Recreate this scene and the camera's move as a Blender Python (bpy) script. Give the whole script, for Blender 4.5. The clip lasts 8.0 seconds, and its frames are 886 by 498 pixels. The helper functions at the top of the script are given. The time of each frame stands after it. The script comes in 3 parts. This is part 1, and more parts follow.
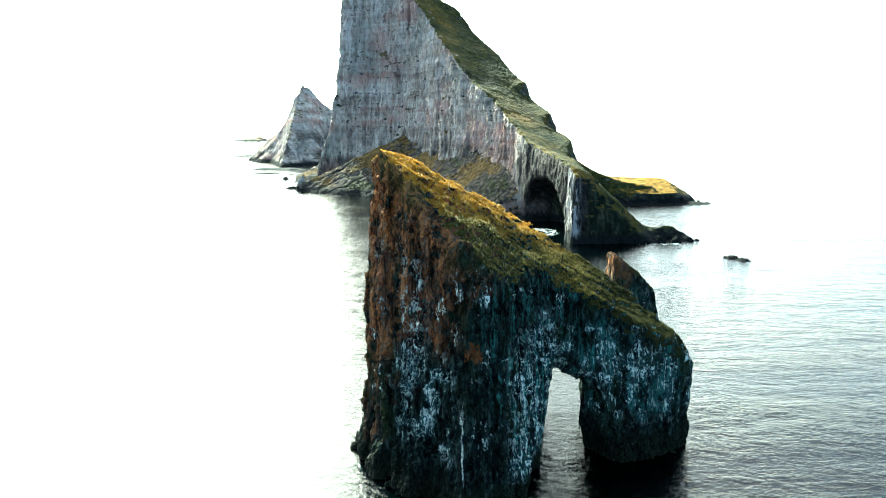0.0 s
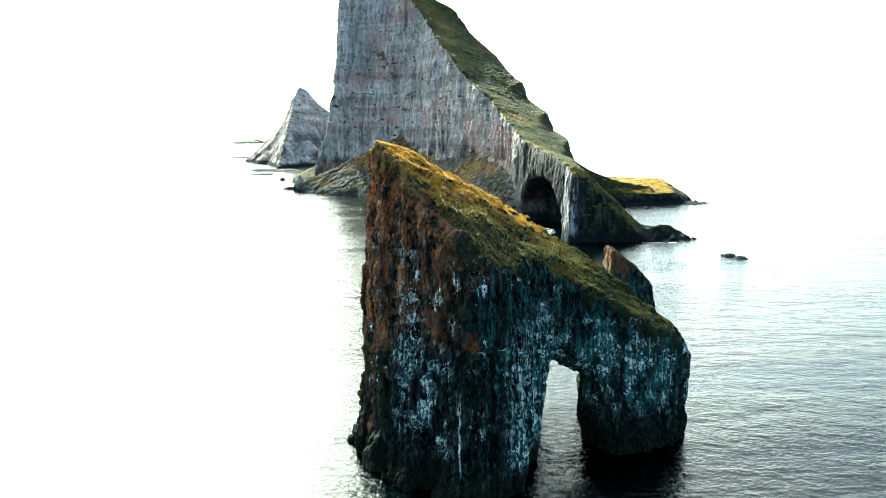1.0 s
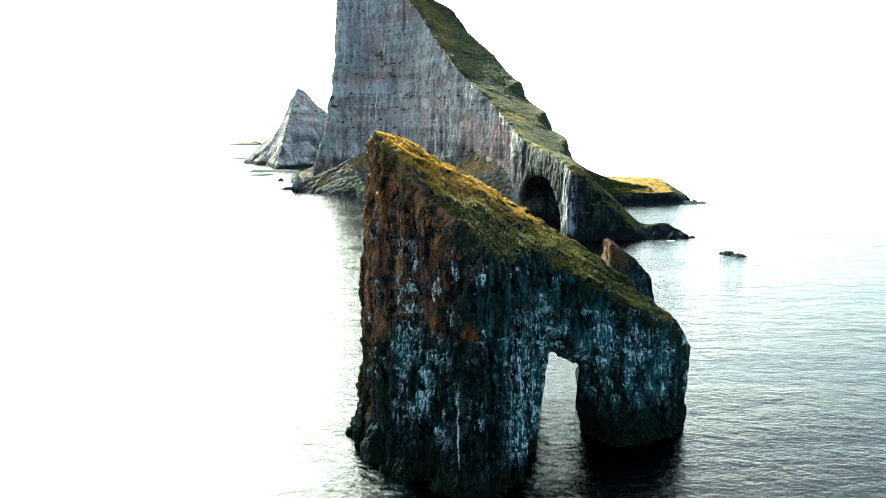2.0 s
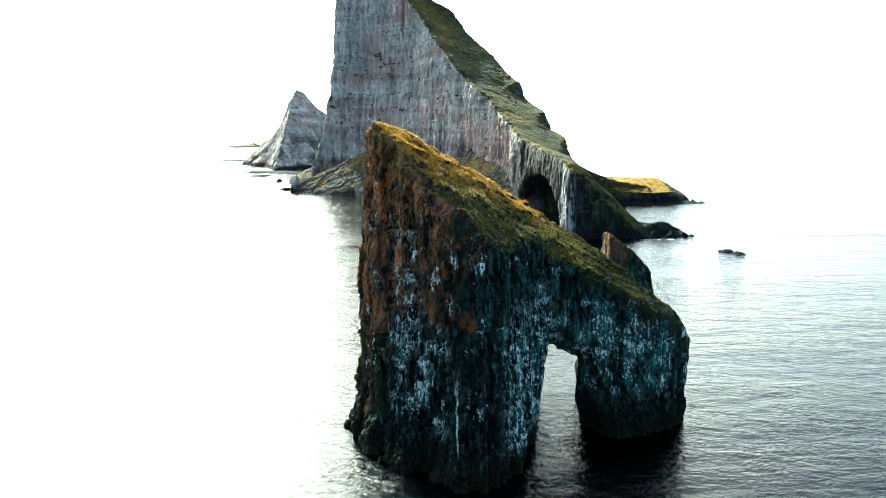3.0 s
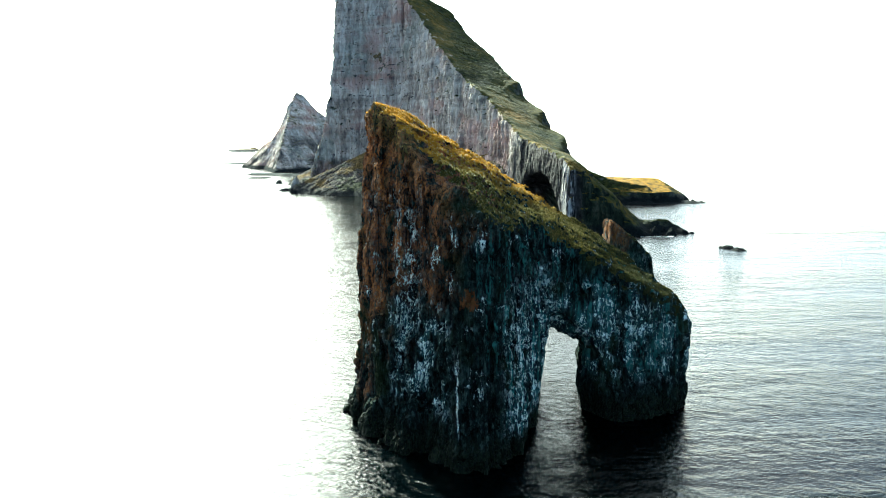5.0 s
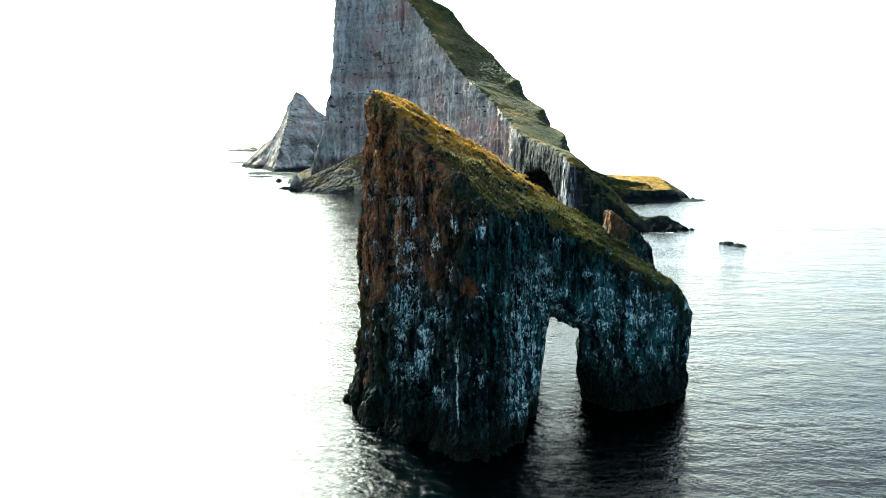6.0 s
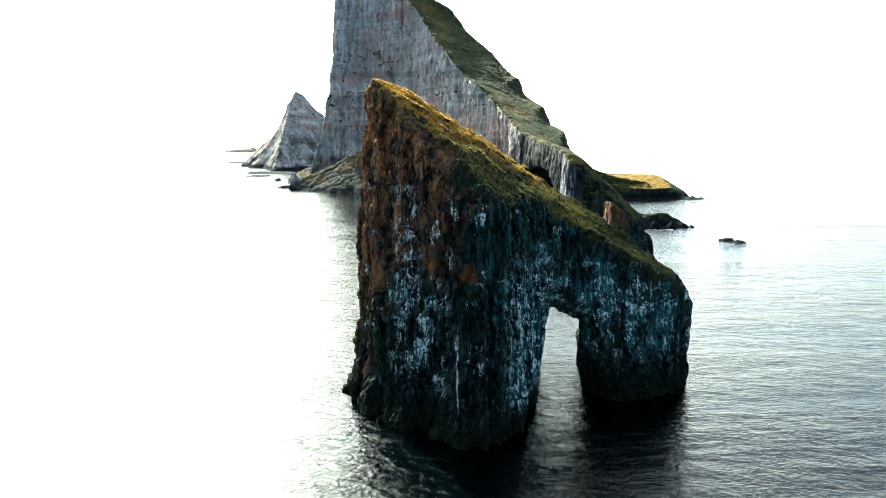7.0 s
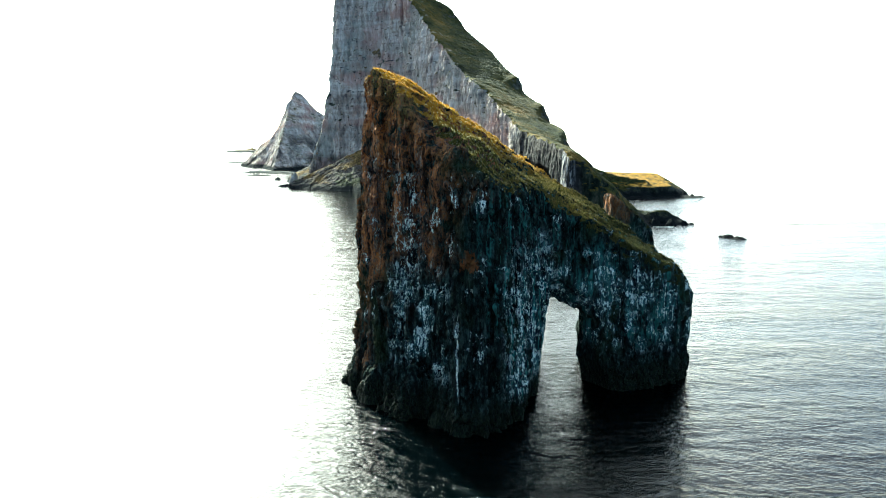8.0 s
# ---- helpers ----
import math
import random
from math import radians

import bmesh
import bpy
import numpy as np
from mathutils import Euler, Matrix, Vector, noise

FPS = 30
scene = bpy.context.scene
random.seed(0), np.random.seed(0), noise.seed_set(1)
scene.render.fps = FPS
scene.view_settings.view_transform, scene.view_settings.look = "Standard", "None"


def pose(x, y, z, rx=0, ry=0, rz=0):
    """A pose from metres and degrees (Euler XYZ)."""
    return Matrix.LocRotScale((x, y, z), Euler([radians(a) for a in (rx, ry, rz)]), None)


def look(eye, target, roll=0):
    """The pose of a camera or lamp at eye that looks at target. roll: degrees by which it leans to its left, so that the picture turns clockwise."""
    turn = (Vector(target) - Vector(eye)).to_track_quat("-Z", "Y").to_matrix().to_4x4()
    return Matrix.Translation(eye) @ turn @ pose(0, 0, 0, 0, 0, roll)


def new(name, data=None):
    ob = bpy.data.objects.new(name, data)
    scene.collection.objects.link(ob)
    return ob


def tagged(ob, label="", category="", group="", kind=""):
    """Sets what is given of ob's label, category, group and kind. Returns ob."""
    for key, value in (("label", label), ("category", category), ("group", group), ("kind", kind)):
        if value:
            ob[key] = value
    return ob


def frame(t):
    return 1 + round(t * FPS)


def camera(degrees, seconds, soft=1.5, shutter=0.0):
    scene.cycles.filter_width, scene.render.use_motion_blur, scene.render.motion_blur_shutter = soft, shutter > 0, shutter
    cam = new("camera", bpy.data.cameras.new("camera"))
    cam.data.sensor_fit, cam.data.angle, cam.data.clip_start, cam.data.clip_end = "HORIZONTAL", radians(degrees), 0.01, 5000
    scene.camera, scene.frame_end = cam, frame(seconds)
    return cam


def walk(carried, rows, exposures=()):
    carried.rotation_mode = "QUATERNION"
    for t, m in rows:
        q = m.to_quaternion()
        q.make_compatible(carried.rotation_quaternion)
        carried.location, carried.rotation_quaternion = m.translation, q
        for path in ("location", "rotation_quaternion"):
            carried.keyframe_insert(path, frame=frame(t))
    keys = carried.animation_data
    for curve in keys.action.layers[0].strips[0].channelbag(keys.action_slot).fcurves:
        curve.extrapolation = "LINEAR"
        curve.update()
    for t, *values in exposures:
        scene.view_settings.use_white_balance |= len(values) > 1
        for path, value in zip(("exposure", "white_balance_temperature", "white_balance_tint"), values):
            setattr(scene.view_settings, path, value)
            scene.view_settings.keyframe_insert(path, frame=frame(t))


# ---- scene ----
cam = camera(52.6, 8.0, soft=0.5)
PATH = [
    (0, (0.364, -1.257, 78.006), (-0.081, 97.678, 63.459), -0.53),
    (0.5, (0.348, -1.059, 76.714), (0.096, 97.899, 62.318), -0.53),
    (1, (0.328, -0.872, 75.408), (0.209, 98.108, 61.161), -0.53),
    (1.5, (0.306, -0.696, 74.089), (0.277, 98.302, 59.967), -0.53),
    (3, (0.219, -0.224, 70.073), (0.426, 98.838, 56.408), -0.51),
    (3.5, (0.185, -0.083, 68.720), (0.408, 98.998, 55.196), -0.51),
    (4, (0.147, 0.051, 67.362), (0.385, 99.154, 54.001), -0.50),
    (4.5, (0.108, 0.179, 66.003), (0.357, 99.310, 52.853), -0.49),
    (6, (-0.024, 0.531, 61.927), (0.265, 99.689, 48.979), -0.46),
    (6.5, (-0.072, 0.640, 60.575), (0.238, 99.806, 47.690), -0.44),
    (7, (-0.121, 0.747, 59.229), (0.237, 99.923, 46.425), -0.43),
    (7.5, (-0.172, 0.852, 57.892), (0.228, 100.040, 45.180), -0.41),
    (8, (-0.224, 0.956, 56.564), (0.194, 100.151, 43.909), -0.40),
]
walk(cam, [(t, look(eye, target, roll)) for t, eye, target, roll in PATH],
     exposures=[(0.0, 2.8, 5900, -23), (3.0, 2.56, 5900, -21), (8.0, 2.36, 5900, -18)])


# ---- world, sun ----
SUN_LEFT, SUN_UP = 21.0, 28.0          # degrees: left of the +y axis, above the horizon
to_sun = Vector((-math.sin(radians(SUN_LEFT)) * math.cos(radians(SUN_UP)),
                 math.cos(radians(SUN_LEFT)) * math.cos(radians(SUN_UP)), math.sin(radians(SUN_UP))))
world = bpy.data.worlds.new("sky")
scene.world = world
world.use_nodes = True
wn = world.node_tree
sky = wn.nodes.new("ShaderNodeTexSky")
sky.sky_type, sky.sun_disc = "NISHITA", False
sky.sun_elevation, sky.sun_rotation = radians(SUN_UP), radians(-SUN_LEFT)
sky.air_density, sky.dust_density, sky.ozone_density = 0.3, 2.8, 0.6
wn.nodes["Background"].inputs[1].default_value = 0.15
wn.links.new(sky.outputs[0], wn.nodes["Background"].inputs[0])
sun = new("sun", bpy.data.lights.new("sun", "SUN"))
sun.data.energy, sun.data.angle, sun.data.color = 4.2, radians(0.53), (1.0, 0.95, 0.88)
sun.matrix_world = look(to_sun * 500, (0, 0, 0))


# ---- materials ----
def material(name):
    m = bpy.data.materials.new(name)
    m.use_nodes = True
    return m, m.node_tree, m.node_tree.nodes["Principled BSDF"]


def node(nt, kind, **inputs):
    n = nt.nodes.new(kind)
    for key, v in inputs.items():
        sock = n.inputs[int(key[1:])] if key[0] == "i" and key[1:].isdigit() else n.inputs[key]
        if isinstance(v, bpy.types.NodeSocket):
            nt.links.new(v, sock)
        else:
            sock.default_value = v
    return n


def maths(nt, op, a, b=0.0, c=0.0, clamp=False):
    n = node(nt, "ShaderNodeMath", i0=a, i1=b, i2=c)
    n.operation, n.use_clamp = op, clamp
    return n.outputs[0]


def coords(nt, sx, sy, sz, shift=(0, 0, 0), turn=0.0):
    geo = nt.nodes.new("ShaderNodeNewGeometry")
    n = node(nt, "ShaderNodeMapping", Vector=geo.outputs["Position"], Location=shift, Rotation=(0, 0, turn))
    n = node(nt, "ShaderNodeVectorMath", i0=n.outputs[0], i1=(sx, sy, sz))
    n.operation = "MULTIPLY"
    return n.outputs[0]


def noise_tex(nt, vec, scale=1.0, detail=6.0, rough=0.6, warp=0.0):
    return node(nt, "ShaderNodeTexNoise", Vector=vec, Scale=scale, Detail=detail, Roughness=rough, Distortion=warp).outputs[0]


def span(nt, v, a, b, lo=0.0, hi=1.0):
    n = node(nt, "ShaderNodeMapRange", i0=v, i1=a, i2=b, i3=lo, i4=hi)
    n.interpolation_type = "SMOOTHSTEP"
    return n.outputs[0]


def mix(nt, fac, a, b):
    n = nt.nodes.new("ShaderNodeMix")
    n.data_type = "RGBA"
    for sock, v in ((n.inputs[0], fac), (n.inputs[6], a), (n.inputs[7], b)):
        if isinstance(v, bpy.types.NodeSocket):
            nt.links.new(v, sock)
        else:
            sock.default_value = v if not isinstance(v, tuple) else (*v, 1.0)
    return n.outputs[2]


def ramp(nt, fac, stops):
    n = node(nt, "ShaderNodeValToRGB", Fac=fac)
    while len(n.color_ramp.elements) < len(stops):
        n.color_ramp.elements.new(0.5)
    for e, (p, c) in zip(n.color_ramp.elements, stops):
        e.position, e.color = p, (*c, 1.0)
    return n.outputs[0]


def parts_of(nt):
    """x, y, z of the place and the upward share of the smooth normal."""
    geo = nt.nodes.new("ShaderNodeNewGeometry")
    p = node(nt, "ShaderNodeSeparateXYZ", Vector=geo.outputs["Position"]).outputs
    n = node(nt, "ShaderNodeSeparateXYZ", Vector=geo.outputs["Normal"]).outputs
    return p[0], p[1], p[2], n[2]


def bumps(nt, bsdf, layers):
    """Chained bumps: (height, strength, metres)."""
    last = None
    for h, strength, metres in layers:
        b = node(nt, "ShaderNodeBump", Height=h, Strength=strength, Distance=metres)
        if last:
            nt.links.new(last, b.inputs["Normal"])
        last = b.outputs[0]
    nt.links.new(last, bsdf.inputs["Normal"])


def joints(nt, across, down, warp):
    """Height of columnar blocks parted by narrow joints."""
    p = coords(nt, 1, 1, 1)
    bent = node(nt, "ShaderNodeTexNoise", Vector=p, Scale=0.5 / warp, Detail=3.0)
    push = node(nt, "ShaderNodeVectorMath", i0=bent.outputs["Color"], i1=(warp, warp, warp))
    push.operation = "MULTIPLY"
    moved = node(nt, "ShaderNodeVectorMath", i0=p, i1=push.outputs[0])
    size = node(nt, "ShaderNodeVectorMath", i0=moved.outputs[0], i1=(across, across, down))
    size.operation = "MULTIPLY"
    cells = node(nt, "ShaderNodeTexVoronoi", Vector=size.outputs[0], Scale=1.0)
    cells.feature = "DISTANCE_TO_EDGE"
    return span(nt, cells.outputs["Distance"], 0.0, 0.16)


def by_place(nt, col):
    """Dry gold plus painted backlight along the windy crest, dark moss on the low eastern shoulder."""
    x, y, z, up = parts_of(nt)
    torn = maths(nt, "MULTIPLY_ADD", noise_tex(nt, coords(nt, 0.2, 0.2, 0.2), 1, 4, 0.6), 24, -12)
    crest = maths(nt, "ADD", maths(nt, "SUBTRACT", y, maths(nt, "MULTIPLY", x, 1.45)), torn)
    crest = maths(nt, "MULTIPLY", span(nt, crest, 173, 196), span(nt, x, 40, 20))
    col = mix(nt, maths(nt, "MULTIPLY", crest, 0.62), col, (0.58, 0.285, 0.03))
    lower = maths(nt, "SUBTRACT", 1.0, crest)
    col = mix(nt, maths(nt, "MULTIPLY", lower, 0.5), col, (0.055, 0.052, 0.012))
    moss = span(nt, maths(nt, "ADD", x, maths(nt, "MULTIPLY", torn, 0.6)), 24, 46)
    return mix(nt, maths(nt, "MULTIPLY", moss, 0.86), col, (0.022, 0.026, 0.008))


def times(nt, *factors):
    out = factors[0]
    for f in factors[1:]:
        out = maths(nt, "MULTIPLY", out, f)
    return out


def turf_colour(nt):
    tone = noise_tex(nt, coords(nt, 0.9, 0.9, 0.9, (2, 6, 1)), 1, 8, 0.75)
    return by_place(nt, ramp(nt, tone, [(0.34, (0.014, 0.016, 0.004)), (0.5, (0.08, 0.07, 0.014)), (0.64, (0.27, 0.18, 0.035))]))


def arch_turf(name):
    m, nt, bsdf = material(name)
    grain = noise_tex(nt, coords(nt, 1.4, 1.4, 1.4), 1, 8, 0.75)
    bare = span(nt, noise_tex(nt, coords(nt, 0.5, 0.5, 0.5, (4, 8, 3)), 1, 7, 0.7), 0.58, 0.66)
    col = mix(nt, times(nt, bare, 0.45), turf_colour(nt), (0.05, 0.034, 0.016))
    nt.links.new(col, bsdf.inputs["Base Color"])
    bsdf.inputs["Roughness"].default_value = 0.95
    bsdf.inputs["Specular IOR Level"].default_value = 0.05
    bumps(nt, bsdf, [(grain, 0.9, 0.7)])
    return m


def arch_rock(name, warm=0.0, white=1.0):
    m, nt, bsdf = material(name)
    x, y, z, up = parts_of(nt)
    grain = noise_tex(nt, coords(nt, 0.9, 0.9, 0.35), 1.0, 8, 0.7)
    fine = noise_tex(nt, coords(nt, 3, 3, 1.6), 1.0, 6, 0.65)
    broad = noise_tex(nt, coords(nt, 0.07, 0.07, 0.05, (3, 1, 7)), 1.0, 4, 0.6)
    streak = noise_tex(nt, coords(nt, 1.3, 1.3, 0.07, (5, 2, 0)), 1.0, 7, 0.7)
    col = ramp(nt, grain, [(0.42, (0.002, 0.0036, 0.003)), (0.52, (0.013, 0.022, 0.0175)), (0.68, (0.08, 0.11, 0.09))])
    # rusty weathering on the high western flank
    rusty = maths(nt, "ADD", times(nt, fine, 0.45), times(nt, noise_tex(nt, coords(nt, 0.5, 0.5, 0.11, (3, 9, 1)), 1, 8, 0.72), 0.55))
    rust = ramp(nt, rusty, [(0.38, (0.008, 0.006, 0.007)), (0.44, (0.12, 0.062, 0.04)), (0.5, (0.4, 0.175, 0.06)), (0.55, (0.13, 0.085, 0.065)), (0.64, (0.55, 0.4, 0.26))])
    patch = ramp(nt, noise_tex(nt, coords(nt, 0.16, 0.16, 0.07, (1, 5, 3)), 1, 5, 0.6), [(0.4, (0.68, 0.62, 0.66)), (0.52, (1.2, 1.08, 0.98)), (0.66, (1.45, 1.1, 0.74))])
    tint = nt.nodes.new("ShaderNodeMix")
    tint.data_type, tint.blend_type = "RGBA", "MULTIPLY"
    tint.inputs[0].default_value = 1.0
    nt.links.new(rust, tint.inputs[6])
    nt.links.new(patch, tint.inputs[7])
    high = maths(nt, "ADD", maths(nt, "MULTIPLY_ADD", z, 0.021, warm), maths(nt, "MULTIPLY", x, -0.03))
    zone = span(nt, maths(nt, "ADD", high, maths(nt, "MULTIPLY_ADD", broad, 1.5, -0.75)), 0.62, 1.1)
    col = mix(nt, times(nt, zone, span(nt, noise_tex(nt, coords(nt, 0.3, 0.3, 0.16), 1, 6, 0.7), 0.38, 0.54)), col, tint.outputs[2])
    dark_mask = span(nt, noise_tex(nt, coords(nt, 0.75, 0.75, 0.035, (3, 6, 0)), 1, 6, 0.65), 0.53, 0.6)                 # black seepage stains
    col = mix(nt, times(nt, dark_mask, 0.75), col, (0.008, 0.009, 0.009))
    # one bare orange scar high on the prow
    spot = node(nt, "ShaderNodeVectorMath", i0=coords(nt, 1, 1, 0.8), i1=(5.6, 167.0, 26.2))
    spot.operation = "DISTANCE"
    scar = span(nt, maths(nt, "ADD", spot.outputs["Value"], maths(nt, "MULTIPLY", grain, 7.0)), 5.4, 4.6)
    col = mix(nt, scar, col, (0.2, 0.075, 0.026))
    # green algae in broad stains, olive weed above the water
    green = span(nt, noise_tex(nt, coords(nt, 0.1, 0.1, 0.07, (9, 4, 2)), 1, 5, 0.6), 0.5, 0.68)
    col = mix(nt, times(nt, green, 0.6), col, (0.024, 0.034, 0.012))
    # yellow lichen below the turf of the peak
    lichen = times(nt, span(nt, maths(nt, "ADD", maths(nt, "MULTIPLY_ADD", x, 1.05, z), times(nt, grain, 9.0)), 52, 60), span(nt, x, -2, -8), span(nt, fine, 0.42, 0.56))
    col = mix(nt, times(nt, lichen, 0.75 if white == 1.0 else 0.0), col, (0.2, 0.14, 0.04))
    # thin veils of old lime drawn down the overhang
    jamb = times(nt, span(nt, x, 11, 15), span(nt, x, 27, 23), span(nt, z, 1, 5), span(nt, z, 38, 27))
    veil = span(nt, noise_tex(nt, coords(nt, 0.9, 0.9, 0.03, (8, 3, 0)), 1, 7, 0.7), 0.5, 0.64)
    hang = times(nt, span(nt, x, 3, 11), span(nt, x, 36, 24), span(nt, z, 50, 42), span(nt, z, 16, 26))
    veil = times(nt, veil, maths(nt, "MAXIMUM", times(nt, jamb, 1.0), times(nt, hang, 0.75)))
    leg = times(nt, span(nt, x, 25, 31), span(nt, x, 58, 50), span(nt, z, 8, 13), span(nt, z, 36, 30))
    sheet = span(nt, noise_tex(nt, coords(nt, 0.5, 0.5, 0.05, (1, 7, 0)), 1, 7, 0.7), 0.49, 0.62)
    veil = maths(nt, "MAXIMUM", veil, times(nt, leg, sheet, 0.6))
    col = mix(nt, times(nt, veil, white), col, (0.085, 0.23, 0.185))
    # bird lime: splashed under the ledges, running down
    bent = noise_tex(nt, coords(nt, 0.1, 0.1, 0.05, (2, 8, 4)), 1, 4, 0.6)
    shelf = maths(nt, "FRACT", maths(nt, "ADD", maths(nt, "MULTIPLY", z, 0.24), times(nt, bent, 3.0)))
    run = maths(nt, "ADD", maths(nt, "ADD", times(nt, streak, 0.7), times(nt, fine, 0.3)), times(nt, shelf, 0.07))
    runs = span(nt, run, 0.562, 0.606)
    spots = span(nt, maths(nt, "ADD", noise_tex(nt, coords(nt, 1.6, 1.6, 0.9, (4, 4, 4)), 1, 5, 0.75), times(nt, shelf, 0.05)), 0.605, 0.62)
    splash = maths(nt, "MAXIMUM", runs, spots)
    clump = noise_tex(nt, coords(nt, 0.26, 0.26, 0.16, (6, 1, 9)), 1, 5, 0.68)
    west = times(nt, span(nt, x, 3, -0.5), span(nt, x, -13, -9), span(nt, z, 7, 12), span(nt, z, 34, 24))
    trail = times(nt, span(nt, maths(nt, "ABSOLUTE", maths(nt, "ADD", x, 7.0)), 3.4, 1.2), span(nt, z, 20, 26), span(nt, z, 51, 45))
    east = times(nt, span(nt, x, 23, 28), span(nt, z, 7, 12), span(nt, z, 34, 28))
    lime = times(nt, west, span(nt, clump, 0.49, 0.57))
    lime = maths(nt, "MAXIMUM", lime, times(nt, trail, span(nt, clump, 0.4, 0.5)))
    lime = maths(nt, "MAXIMUM", lime, times(nt, jamb, span(nt, clump, 0.36, 0.48)))
    lime = maths(nt, "MAXIMUM", lime, times(nt, east, span(nt, clump, 0.49, 0.57)))
    lime = maths(nt, "MAXIMUM", lime, times(nt, span(nt, clump, 0.56, 0.64), span(nt, z, 58, 44), span(nt, z, 10, 16)))
    drip = maths(nt, "ABSOLUTE", maths(nt, "ADD", x, maths(nt, "MULTIPLY_ADD", noise_tex(nt, coords(nt, 0.2, 0.2, 0.22, (7, 7, 7)), 1, 4, 0.6), 2.4, -4.2)))
    drip = times(nt, span(nt, drip, 0.26, 0.08), span(nt, z, 5.5, 7), span(nt, z, 24, 19), span(nt, y, 188, 182), span(nt, fine, 0.42, 0.56))
    smear = times(nt, west, span(nt, clump, 0.52, 0.58), span(nt, fine, 0.47, 0.53), span(nt, streak, 0.48, 0.53))
    lime = times(nt, maths(nt, "MAXIMUM", times(nt, splash, lime), maths(nt, "MAXIMUM", smear, drip)), white)
    wash = times(nt, maths(nt, "MAXIMUM", west, maths(nt, "MAXIMUM", jamb, times(nt, east, 0.8))), span(nt, clump, 0.45, 0.6), span(nt, fine, 0.36, 0.6), 0.55 * white)
    col = mix(nt, wash, col, (0.13, 0.25, 0.22))
    col = mix(nt, lime, col, ramp(nt, fine, [(0.36, (0.55, 0.7, 0.62)), (0.5, (0.9, 0.96, 0.86))]))
    # moss where the small stack lies back
    if white < 1.0:
        lies = maths(nt, "ADD", up, maths(nt, "MULTIPLY_ADD", grain, 0.5, -0.25))
        col = mix(nt, times(nt, span(nt, lies, 0.5, 0.66), span(nt, x, 47, 51)), col, turf_colour(nt))
    # wet, weedy tidal band
    tide = span(nt, maths(nt, "ADD", z, maths(nt, "MULTIPLY", grain, 7.0)), 11.5, 6.0)
    weed = ramp(nt, fine, [(0.42, (0.004, 0.0062, 0.005)), (0.6, (0.018, 0.024, 0.012))])
    col = mix(nt, tide, col, weed)
    nt.links.new(col, bsdf.inputs["Base Color"])
    bsdf.inputs["Specular IOR Level"].default_value = 0.03
    nt.links.new(span(nt, tide, 0, 1, 0.95, 0.6), bsdf.inputs["Roughness"])
    bumps(nt, bsdf, [(joints(nt, 0.55, 0.16, 1.2), 0.9, 0.5), (noise_tex(nt, coords(nt, 0.8, 0.8, 0.5), 1, 8, 0.7), 0.9, 0.9), (fine, 0.8, 0.35)])
    return m


